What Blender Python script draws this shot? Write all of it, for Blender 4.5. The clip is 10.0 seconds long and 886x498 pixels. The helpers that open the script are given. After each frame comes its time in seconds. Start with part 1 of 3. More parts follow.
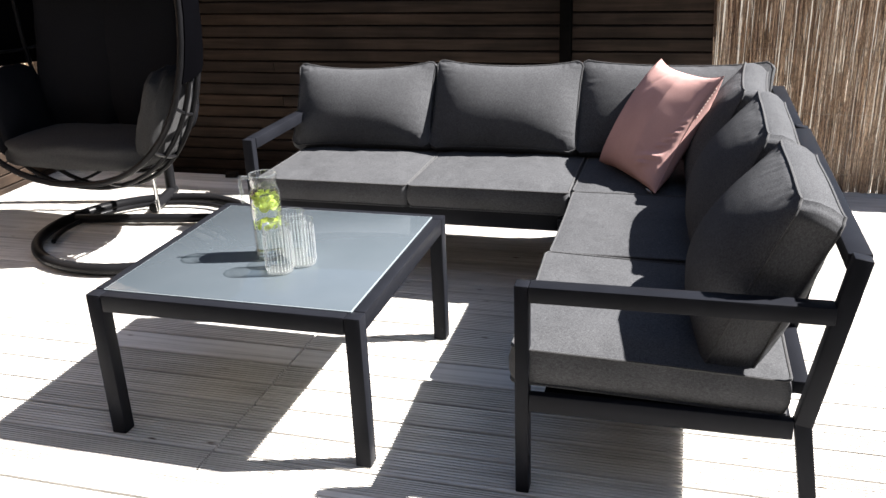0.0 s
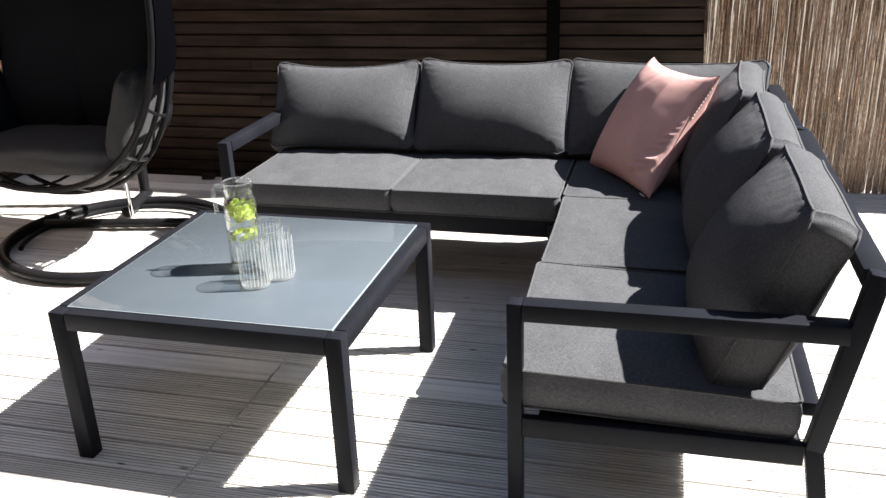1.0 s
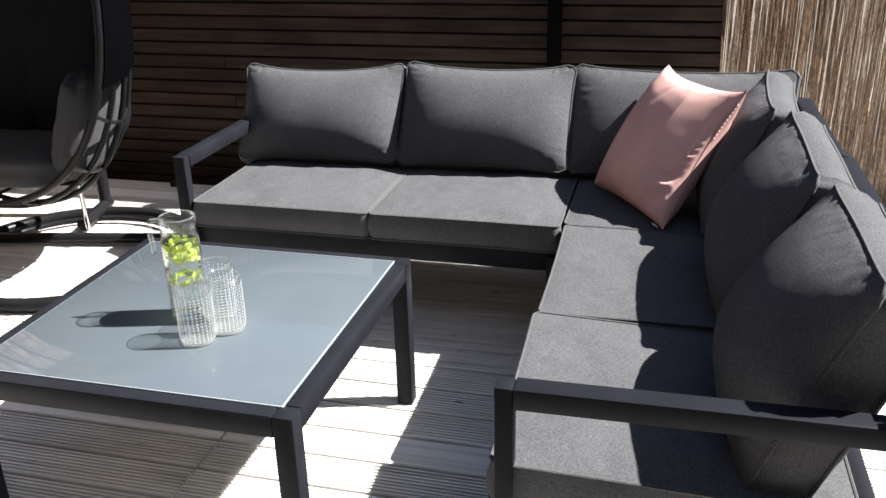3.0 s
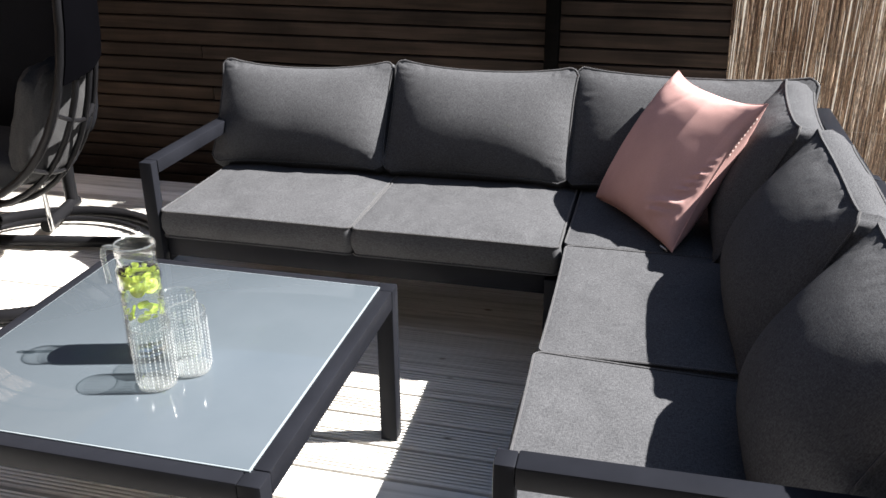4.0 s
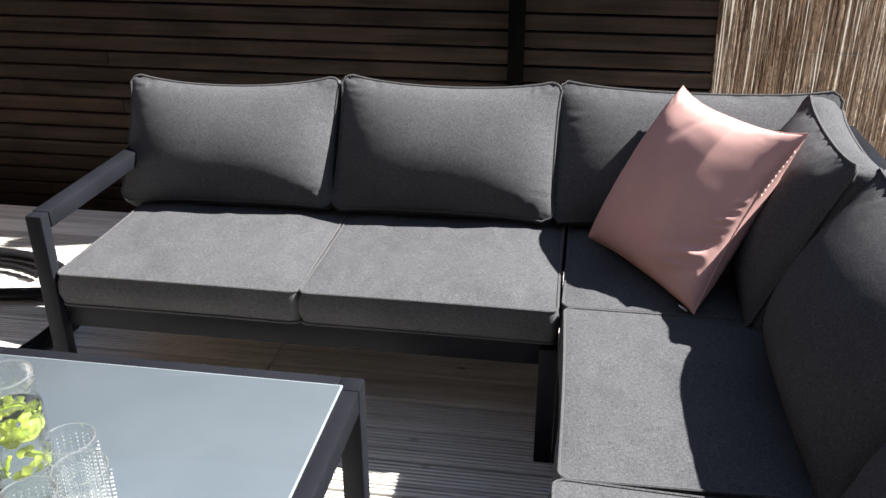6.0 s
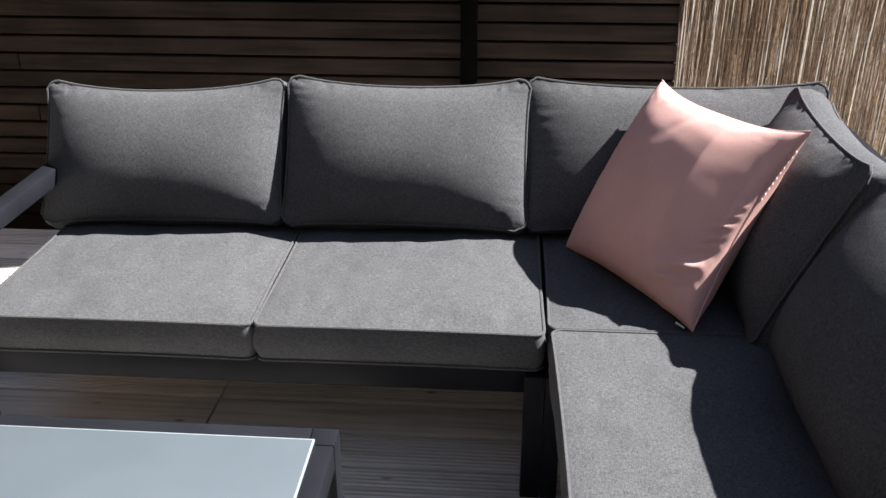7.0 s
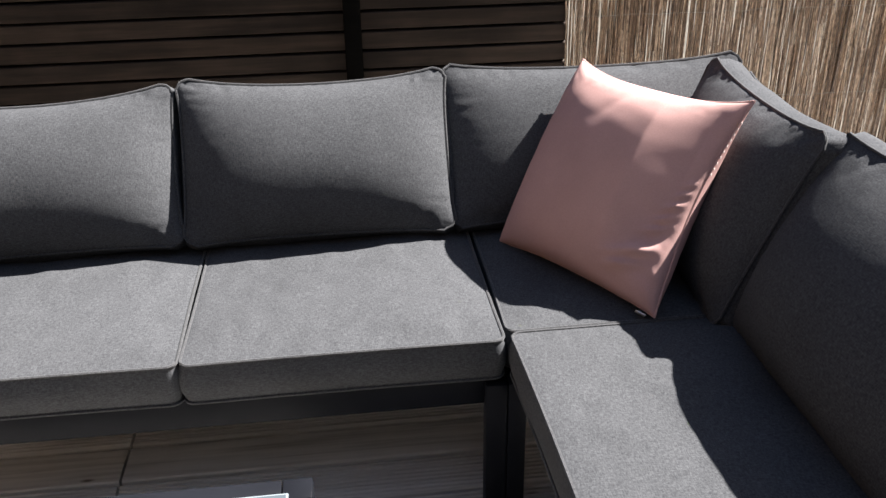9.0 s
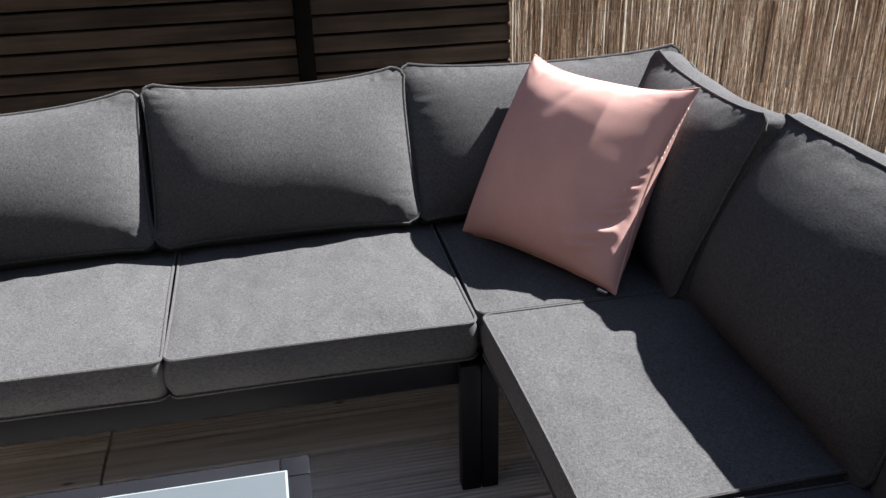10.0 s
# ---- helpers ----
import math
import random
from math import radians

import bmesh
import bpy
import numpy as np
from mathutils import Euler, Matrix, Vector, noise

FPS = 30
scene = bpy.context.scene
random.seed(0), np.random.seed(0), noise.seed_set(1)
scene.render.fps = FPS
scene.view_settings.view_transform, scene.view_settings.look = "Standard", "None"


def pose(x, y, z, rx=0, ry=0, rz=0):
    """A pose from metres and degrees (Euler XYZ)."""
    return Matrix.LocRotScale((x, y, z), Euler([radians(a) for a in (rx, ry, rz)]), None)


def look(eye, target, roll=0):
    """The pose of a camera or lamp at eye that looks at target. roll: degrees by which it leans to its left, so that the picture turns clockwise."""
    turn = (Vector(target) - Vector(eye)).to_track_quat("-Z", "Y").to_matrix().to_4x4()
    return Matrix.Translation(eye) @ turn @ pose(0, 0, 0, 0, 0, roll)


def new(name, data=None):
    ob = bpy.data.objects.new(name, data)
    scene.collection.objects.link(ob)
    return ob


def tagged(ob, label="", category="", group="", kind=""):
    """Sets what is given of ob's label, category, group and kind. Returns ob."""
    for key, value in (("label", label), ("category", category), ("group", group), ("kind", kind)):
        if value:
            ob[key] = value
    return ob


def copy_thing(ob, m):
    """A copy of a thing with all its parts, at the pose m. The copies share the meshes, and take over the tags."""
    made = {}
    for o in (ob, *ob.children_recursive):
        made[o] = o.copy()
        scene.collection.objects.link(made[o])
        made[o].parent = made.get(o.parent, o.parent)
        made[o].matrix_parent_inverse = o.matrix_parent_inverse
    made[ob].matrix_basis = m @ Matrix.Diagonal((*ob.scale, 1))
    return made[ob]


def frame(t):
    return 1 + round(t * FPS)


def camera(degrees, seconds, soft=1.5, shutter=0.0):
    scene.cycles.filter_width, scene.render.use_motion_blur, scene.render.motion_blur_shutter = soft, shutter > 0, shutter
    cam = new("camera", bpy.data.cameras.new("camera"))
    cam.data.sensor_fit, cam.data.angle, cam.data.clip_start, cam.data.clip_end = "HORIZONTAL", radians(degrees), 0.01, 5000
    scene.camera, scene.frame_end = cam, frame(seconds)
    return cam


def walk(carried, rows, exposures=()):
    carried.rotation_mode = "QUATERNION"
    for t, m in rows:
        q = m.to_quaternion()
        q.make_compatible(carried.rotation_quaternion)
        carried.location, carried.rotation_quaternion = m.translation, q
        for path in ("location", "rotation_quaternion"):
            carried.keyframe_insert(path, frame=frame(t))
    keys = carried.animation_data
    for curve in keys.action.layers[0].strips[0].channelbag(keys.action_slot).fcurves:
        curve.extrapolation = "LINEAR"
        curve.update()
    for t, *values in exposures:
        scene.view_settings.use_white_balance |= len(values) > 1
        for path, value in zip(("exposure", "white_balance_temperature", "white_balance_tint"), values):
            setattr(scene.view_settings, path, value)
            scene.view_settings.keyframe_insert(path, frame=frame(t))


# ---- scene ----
cam = camera(53.4, 10.0)
PATH = [
    (0, (0.004, 0.264, 1.334), (-0.525, 2.048, 0.6), -2.3),
    (0.5, (-0.021, 0.324, 1.33), (-0.529, 2.113, 0.594), -2.3),
    (1, (-0.042, 0.393, 1.327), (-0.532, 2.183, 0.58), -2.2),
    (1.5, (-0.055, 0.475, 1.326), (-0.539, 2.261, 0.566), -2.1),
    (2, (-0.071, 0.561, 1.326), (-0.553, 2.344, 0.559), -1.9),
    (2.5, (-0.083, 0.666, 1.314), (-0.569, 2.449, 0.549), -1.8),
    (4, (-0.171, 0.994, 1.329), (-0.617, 2.768, 0.519), -0.3),
    (4.5, (-0.221, 1.103, 1.338), (-0.637, 2.876, 0.512), 0.0),
    (5, (-0.264, 1.211, 1.339), (-0.653, 2.986, 0.504), -0.0),
    (5.5, (-0.317, 1.334, 1.332), (-0.663, 3.115, 0.489), -0.1),
    (7, (-0.474, 1.641, 1.295), (-0.61, 3.434, 0.419), -0.2),
    (7.5, (-0.538, 1.729, 1.268), (-0.581, 3.523, 0.385), -0.4),
    (8, (-0.58, 1.776, 1.257), (-0.543, 3.566, 0.367), -0.6),
    (8.5, (-0.615, 1.795, 1.255), (-0.492, 3.579, 0.36), -0.8),
    (9, (-0.65, 1.788, 1.255), (-0.446, 3.565, 0.36), -1.0),
    (9.5, (-0.688, 1.758, 1.254), (-0.409, 3.527, 0.365), -1.1),
    (10, (-0.723, 1.715, 1.258), (-0.38, 3.476, 0.375), -1.4),
]
walk(cam, [(t, look(eye, target, roll)) for t, eye, target, roll in PATH])

# ---- world, sun, exposure ----
SUN = Vector((0.367, 0.101, 0.42)).normalized()
scene.view_settings.exposure = 2.05
scene.cycles.transparent_max_bounces = 32
world = bpy.data.worlds.new("sky")
scene.world = world
world.use_nodes = True
wn = world.node_tree
sky = wn.nodes.new("ShaderNodeTexSky")
sky.sky_type, sky.sun_disc = "NISHITA", False
sky.sun_elevation = math.asin(SUN.z)
sky.sun_rotation = math.atan2(SUN.x, SUN.y)
wn.links.new(sky.outputs[0], wn.nodes["Background"].inputs[0])
wn.nodes["Background"].inputs[1].default_value = 0.041
sun_data = bpy.data.lights.new("sun", "SUN")
sun_data.energy, sun_data.angle, sun_data.color = 6.0, radians(0.55), (1.0, 0.967, 0.93)
sun = new("sun", sun_data)
sun.matrix_world = look(SUN * 20, (0, 0, 0))


# ---- materials ----
def material(name):
    m = bpy.data.materials.new(name)
    m.use_nodes = True
    nt = m.node_tree
    b = nt.nodes["Principled BSDF"]
    return m, nt, b


def node(nt, kind, **values):
    n = nt.nodes.new(kind)
    for key, value in values.items():
        n.inputs[key.replace("_", " ")].default_value = value
    return n


def coords(nt, scale=(1, 1, 1), out="Object"):
    c = nt.nodes.new("ShaderNodeTexCoord")
    m = nt.nodes.new("ShaderNodeMapping")
    m.inputs["Scale"].default_value = scale
    nt.links.new(c.outputs[out], m.inputs["Vector"])
    return m.outputs[0]


def noise_tex(nt, vec, scale, detail=4.0, rough=0.55):
    n = node(nt, "ShaderNodeTexNoise", Scale=scale, Detail=detail, Roughness=rough)
    nt.links.new(vec, n.inputs["Vector"])
    return n.outputs["Fac"]


def ramp(nt, fac, stops):
    r = nt.nodes.new("ShaderNodeValToRGB")
    e = r.color_ramp.elements
    while len(e) < len(stops):
        e.new(0.5)
    for el, (p, c) in zip(e, stops):
        el.position, el.color = p, (*c, 1) if len(c) == 3 else c
    nt.links.new(fac, r.inputs[0])
    return r.outputs[0]


def mixed(nt, a, b, fac, mode="MULTIPLY"):
    m = nt.nodes.new("ShaderNodeMix")
    m.data_type, m.blend_type = "RGBA", mode
    if isinstance(fac, float):
        m.inputs[0].default_value = fac
    else:
        nt.links.new(fac, m.inputs[0])
    for sock, v in ((6, a), (7, b)):
        if isinstance(v, tuple):
            m.inputs[sock].default_value = (*v, 1)
        else:
            nt.links.new(v, m.inputs[sock])
    return m.outputs[2]


def bump(nt, b, height, strength, distance):
    n = node(nt, "ShaderNodeBump", Strength=strength, Distance=distance)
    nt.links.new(height, n.inputs["Height"])
    nt.links.new(n.outputs[0], b.inputs["Normal"])
    return n


def grey(v):
    return (v, v, v)


def fabric(name, dark, light, sheen=0.15, rumple=0.25):
    m, nt, b = material(name)
    v = coords(nt)
    threads_x = noise_tex(nt, coords(nt, (150, 620, 400)), 1.0, 2.0)
    threads_y = noise_tex(nt, coords(nt, (620, 150, 400)), 1.0, 2.0)
    weave = nt.nodes.new("ShaderNodeMath")
    weave.operation = "ADD"
    nt.links.new(threads_x, weave.inputs[0])
    nt.links.new(threads_y, weave.inputs[1])
    half = nt.nodes.new("ShaderNodeMath")
    half.operation = "MULTIPLY"
    half.inputs[1].default_value = 0.5
    nt.links.new(weave.outputs[0], half.inputs[0])
    col = ramp(nt, half.outputs[0], [(0.34, dark), (0.66, light)])
    soil = ramp(nt, noise_tex(nt, v, 7.0, 5.0), [(0.3, grey(0.86)), (0.7, grey(1.0))])
    nt.links.new(mixed(nt, col, soil, 1.0), b.inputs["Base Color"])
    b.inputs["Roughness"].default_value = 0.9
    b.inputs["Sheen Weight"].default_value = sheen
    b.inputs["Specular IOR Level"].default_value = 0.04
    folds = noise_tex(nt, coords(nt, (9, 26, 12)), 0.6, 2.0)
    h = nt.nodes.new("ShaderNodeMath")
    h.operation = "MULTIPLY_ADD"
    h.inputs[1].default_value = 0.5
    nt.links.new(half.outputs[0], h.inputs[0])
    soft = nt.nodes.new("ShaderNodeMath")
    soft.operation = "MULTIPLY"
    soft.inputs[1].default_value = 0.35
    nt.links.new(folds, soft.inputs[0])
    nt.links.new(soft.outputs[0], h.inputs[2])
    bump(nt, b, h.outputs[0], rumple, 0.004)
    return m


def metal_paint(name, col, rough=0.45, spec=0.3):
    m, nt, b = material(name)
    v = coords(nt)
    c = ramp(nt, noise_tex(nt, v, 9.0, 6.0), [(0.3, tuple(x * 0.85 for x in col)), (0.7, tuple(x * 1.15 for x in col))])
    nt.links.new(c, b.inputs["Base Color"])
    b.inputs["Roughness"].default_value = rough
    b.inputs["Specular IOR Level"].default_value = spec
    bump(nt, b, noise_tex(nt, v, 1400.0, 2.0), 0.12, 0.0006)
    return m


def deck_wood(name):
    m, nt, b = material(name)
    info = nt.nodes.new("ShaderNodeObjectInfo")
    shift = nt.nodes.new("ShaderNodeVectorMath")
    shift.operation = "MULTIPLY_ADD"
    cr = nt.nodes.new("ShaderNodeCombineXYZ")
    for k in range(3):
        nt.links.new(info.outputs["Random"], cr.inputs[k])
    shift.inputs[1].default_value = (31, 17, 5)
    nt.links.new(cr.outputs[0], shift.inputs[0])
    tc = nt.nodes.new("ShaderNodeTexCoord")
    nt.links.new(tc.outputs["Object"], shift.inputs[2])
    mp = nt.nodes.new("ShaderNodeMapping")
    mp.inputs["Scale"].default_value = (2.2, 60, 60)
    nt.links.new(shift.outputs[0], mp.inputs["Vector"])
    grain = noise_tex(nt, mp.outputs[0], 1.0, 6.0, 0.6)
    base = ramp(nt, grain, [(0.25, (0.45, 0.43, 0.40)), (0.5, (0.73, 0.71, 0.68)), (0.75, (0.84, 0.825, 0.80))])
    blotch = ramp(nt, noise_tex(nt, shift.outputs[0], 3.0, 5.0), [(0.3, grey(0.82)), (0.65, grey(1.0))])
    tone = ramp(nt, info.outputs["Random"], [(0.0, (0.86, 0.85, 0.83)), (0.5, (0.97, 0.965, 0.955)), (1.0, (1.07, 1.06, 1.05))])
    vor = node(nt, "ShaderNodeTexVoronoi", Scale=1.0)
    mk = nt.nodes.new("ShaderNodeMapping")
    mk.inputs["Scale"].default_value = (5.5, 15.0, 5.0)
    nt.links.new(shift.outputs[0], mk.inputs["Vector"])
    nt.links.new(mk.outputs[0], vor.inputs["Vector"])
    knots = ramp(nt, vor.outputs["Distance"], [(0.03, (0.33, 0.29, 0.25)), (0.10, grey(1.0))])
    c = mixed(nt, mixed(nt, mixed(nt, base, blotch, 1.0), tone, 1.0), knots, 1.0)
    nt.links.new(c, b.inputs["Base Color"])
    b.inputs["Roughness"].default_value = 0.75
    b.inputs["Specular IOR Level"].default_value = 0.3
    bump(nt, b, grain, 0.4, 0.0015)
    return m


def stained_wood(name, dark, mid, light):
    m, nt, b = material(name)
    info = nt.nodes.new("ShaderNodeObjectInfo")
    shift = nt.nodes.new("ShaderNodeVectorMath")
    shift.operation = "MULTIPLY_ADD"
    cr = nt.nodes.new("ShaderNodeCombineXYZ")
    for k in range(3):
        nt.links.new(info.outputs["Random"], cr.inputs[k])
    shift.inputs[1].default_value = (23, 11, 7)
    nt.links.new(cr.outputs[0], shift.inputs[0])
    tc = nt.nodes.new("ShaderNodeTexCoord")
    nt.links.new(tc.outputs["Object"], shift.inputs[2])
    mp = nt.nodes.new("ShaderNodeMapping")
    mp.inputs["Scale"].default_value = (2.5, 45, 45)
    nt.links.new(shift.outputs[0], mp.inputs["Vector"])
    grain = noise_tex(nt, mp.outputs[0], 1.0, 6.0, 0.65)
    base = ramp(nt, grain, [(0.25, dark), (0.5, mid), (0.8, light)])
    blotch = ramp(nt, noise_tex(nt, shift.outputs[0], 3.5, 4.0), [(0.35, grey(0.55)), (0.65, grey(1.1))])
    tone = ramp(nt, info.outputs["Random"], [(0.0, grey(0.8)), (0.6, grey(1.0)), (1.0, (1.2, 1.12, 1.02))])
    nt.links.new(mixed(nt, mixed(nt, base, blotch, 1.0), tone, 1.0), b.inputs["Base Color"])
    b.inputs["Roughness"].default_value = 0.65
    b.inputs["Specular IOR Level"].default_value = 0.12
    bump(nt, b, grain, 0.5, 0.002)
    return m


def reed_material():
    m, nt, b = material("dry_reed")
    geo = nt.nodes.new("ShaderNodeNewGeometry")
    tone = ramp(nt, geo.outputs["Random Per Island"], [(0.0, (0.07, 0.038, 0.022)), (0.35, (0.25, 0.152, 0.092)), (0.7, (0.41, 0.285, 0.19)), (0.93, (0.56, 0.43, 0.32)), (1.0, (0.78, 0.68, 0.57))])
    streak = ramp(nt, noise_tex(nt, coords(nt, (170, 170, 52)), 1.0, 6.0, 0.65), [(0.36, grey(0.32)), (0.60, grey(1.2))])
    nt.links.new(mixed(nt, tone, streak, 1.0), b.inputs["Base Color"])
    b.inputs["Roughness"].default_value = 0.42
    return m


def glass(name, ior=1.45, col=(1, 1, 1), rough=0.0):
    m, nt, b = material(name)
    b.inputs["Base Color"].default_value = (*col, 1)
    b.inputs["Transmission Weight"].default_value = 1.0
    b.inputs["Roughness"].default_value = rough
    b.inputs["IOR"].default_value = ior
    return m


def thin_glass(name, tint, frost=0.0):
    """Thin clear glass: light goes straight through, gloss by Fresnel, and a share of pressed, scattering relief."""
    m, nt, b = material(name)
    nt.nodes.remove(b)
    clear = nt.nodes.new("ShaderNodeBsdfTransparent")
    clear.inputs[0].default_value = (*tint, 1)
    gloss = nt.nodes.new("ShaderNodeBsdfGlossy")
    gloss.inputs["Roughness"].default_value = 0.03
    lw = node(nt, "ShaderNodeLayerWeight", Blend=0.5)
    power = nt.nodes.new("ShaderNodeMath")
    power.operation = "POWER"
    power.inputs[1].default_value = 2.6
    nt.links.new(lw.outputs["Facing"], power.inputs[0])
    fr = nt.nodes.new("ShaderNodeMath")
    fr.operation = "MULTIPLY_ADD"
    fr.inputs[1].default_value, fr.inputs[2].default_value = 0.75, 0.04
    nt.links.new(power.outputs[0], fr.inputs[0])
    mix = nt.nodes.new("ShaderNodeMixShader")
    nt.links.new(fr.outputs[0], mix.inputs[0])
    last = clear.outputs[0]
    if frost:
        milk = nt.nodes.new("ShaderNodeBsdfTranslucent")
        milk.inputs[0].default_value = (0.95, 0.97, 0.97, 1)
        dif = nt.nodes.new("ShaderNodeBsdfDiffuse")
        dif.inputs[0].default_value = (0.95, 0.97, 0.97, 1)
        both = nt.nodes.new("ShaderNodeMixShader")
        nt.links.new(milk.outputs[0], both.inputs[1])
        nt.links.new(dif.outputs[0], both.inputs[2])
        part_ = nt.nodes.new("ShaderNodeMixShader")
        part_.inputs[0].default_value = frost
        nt.links.new(last, part_.inputs[1])
        nt.links.new(both.outputs[0], part_.inputs[2])
        last = part_.outputs[0]
    nt.links.new(last, mix.inputs[1])
    nt.links.new(gloss.outputs[0], mix.inputs[2])
    nt.links.new(mix.outputs[0], nt.nodes["Material Output"].inputs[0])
    return m


def plain(name, lo, hi, rough=0.6, scale=30.0):
    m, nt, b = material(name)
    nt.links.new(ramp(nt, noise_tex(nt, coords(nt), scale, 4.0), [(0.3, lo), (0.7, hi)]), b.inputs["Base Color"])
    b.inputs["Roughness"].default_value = rough
    return m


FABRIC = fabric("grey_melange_fabric", (0.0370, 0.0378, 0.0410), (0.0890, 0.0902, 0.0950), 0.0)
PIPING = fabric("grey_piping", (0.028, 0.028, 0.031), (0.080, 0.080, 0.082))
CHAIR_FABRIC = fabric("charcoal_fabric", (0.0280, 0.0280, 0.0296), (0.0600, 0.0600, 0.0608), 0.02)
# Near black so that the chair's upper side looks shaded
SHADE_BLACK = fabric("shade_black", (0.0012, 0.0012, 0.0016), (0.002, 0.002, 0.0026), 0.0)
SHADE_BLACK.node_tree.nodes["Principled BSDF"].inputs["Specular IOR Level"].default_value = 0.0
# The chair cloth again, darkened for the shade inside the basket
SHADED_PAD = fabric("shaded_pad_fabric", (0.006, 0.0064, 0.0080), (0.011, 0.0115, 0.014), 0.0)
PINK = fabric("pink_cotton", (0.52, 0.312, 0.288), (0.57, 0.350, 0.325), 0.0, 0.12)
# Paler pink for the dots of sunlight along the pillow's zip
SUNLIT_PINK = fabric("sunlit_pink_dots", (0.62, 0.45, 0.42), (0.72, 0.56, 0.52))
FRAME = metal_paint("anthracite_aluminium", (0.0094, 0.0100, 0.0128), 0.42, 0.055)
CHAIR_STEEL = metal_paint("black_steel_tube", (0.008, 0.008, 0.009), 0.32, 0.10)
CHROME = metal_paint("polished_steel", (0.6, 0.6, 0.6), 0.15)
CHROME.node_tree.nodes["Principled BSDF"].inputs["Metallic"].default_value = 1.0
DECK = deck_wood("weathered_deck_wood")
SLAT = stained_wood("dark_stained_wood", (0.0135, 0.009, 0.0068), (0.033, 0.0226, 0.0168), (0.066, 0.045, 0.033))
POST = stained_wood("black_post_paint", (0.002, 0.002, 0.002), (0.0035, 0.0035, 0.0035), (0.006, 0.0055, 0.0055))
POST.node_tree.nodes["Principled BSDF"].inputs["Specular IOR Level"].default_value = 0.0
REED = reed_material()
GLASS = thin_glass("clear_glass", (0.98, 0.987, 0.985), 0.012)
HANDLE = thin_glass("thick_glass", (0.80, 0.83, 0.83), 0.10)
RELIEF = thin_glass("pressed_glass", (0.92, 0.935, 0.935), 0.50)
BASE_GLASS = thin_glass("thick_base_glass", (0.93, 0.945, 0.945), 0.22)
WATER = glass("water", 1.33, (0.97, 1.0, 0.95))
LIME_RIND = plain("lime_rind", (0.36, 0.50, 0.03), (0.56, 0.66, 0.05))
LIME_FLESH = plain("lime_flesh", (0.50, 0.62, 0.12), (0.70, 0.78, 0.30), 0.4)
MINT = plain("mint_leaf", (0.36, 0.48, 0.04), (0.74, 0.80, 0.17), 0.5)
SOIL = plain("dry_soil", (0.05, 0.042, 0.032), (0.11, 0.095, 0.07), 0.95, 6.0)
# Invented dark finish for the unseen walls that block sky light
SKY_BLOCK = plain("sky_block_dark", (0.06, 0.055, 0.05), (0.09, 0.082, 0.075), 0.9, 5.0)
TAG = plain("white_label", (0.7, 0.7, 0.7), (0.8, 0.8, 0.8), 0.8)
WIRE = plain("galvanised_wire", (0.22, 0.20, 0.17), (0.38, 0.34, 0.28), 0.5)


def table_glass_material():
    m, nt, b = material("grey_tempered_glass")
    v = coords(nt)
    c = ramp(nt, noise_tex(nt, v, 5.0, 5.0), [(0.3, (0.060, 0.073, 0.084)), (0.7, (0.069, 0.082, 0.094))])
    nt.links.new(c, b.inputs["Base Color"])
    smear = ramp(nt, noise_tex(nt, coords(nt, (3, 40, 1)), 1.0, 5.0), [(0.4, grey(0.012)), (0.75, grey(0.05))])
    nt.links.new(smear, b.inputs["Roughness"])
    b.inputs["IOR"].default_value = 1.5
    return m


TABLE_GLASS = table_glass_material()
PALE_EDGE = plain("pale_glass_edge", (0.15, 0.175, 0.19), (0.19, 0.215, 0.23), 0.3)


# ---- mesh helpers ----
def part(name, bm, mat, parent=None, label="", m=None, smooth=True):
    me = bpy.data.meshes.new(name)
    bmesh.ops.recalc_face_normals(bm, faces=bm.faces)
    bm.to_mesh(me)
    bm.free()
    if smooth:
        for p in me.polygons:
            p.use_smooth = True
        me.set_sharp_from_angle(angle=radians(40))
    me.materials.append(mat)
    ob = new(name, me)
    if parent:
        ob.parent = parent
    if m is not None:
        ob.matrix_basis = m
    return tagged(ob, label)


def thing(name, label, category, m=None, group="", kind=""):
    ob = new(name)
    ob.empty_display_size = 0.05
    if m is not None:
        ob.matrix_basis = m
    return tagged(ob, label, category, group, kind)


def box(x0, x1, y0, y1, z0, z1, bevel=0.003, bm=None, seg=2):
    own = bmesh.new()
    bmesh.ops.create_cube(own, size=1)
    for v in own.verts:
        v.co = Vector((x0 + (v.co.x + 0.5) * (x1 - x0), y0 + (v.co.y + 0.5) * (y1 - y0), z0 + (v.co.z + 0.5) * (z1 - z0)))
    if bevel:
        bmesh.ops.bevel(own, geom=list(own.edges), offset=bevel, segments=seg, affect="EDGES", profile=0.5)
    return own


def bar(p, q, w, d, bevel=0.003, side=(0, 1, 0)):
    """A rectangular tube from p to q: w across, d along side."""
    p, q, s = Vector(p), Vector(q), Vector(side)
    ax = (q - p).normalized()
    s = (s - ax * s.dot(ax)).normalized()
    t = ax.cross(s)
    bm = box(-w / 2, w / 2, -d / 2, d / 2, 0, (q - p).length, bevel)
    rot = Matrix((t, s, ax)).transposed().to_4x4()
    bmesh.ops.transform(bm, matrix=Matrix.Translation(p) @ rot, verts=bm.verts)
    return bm


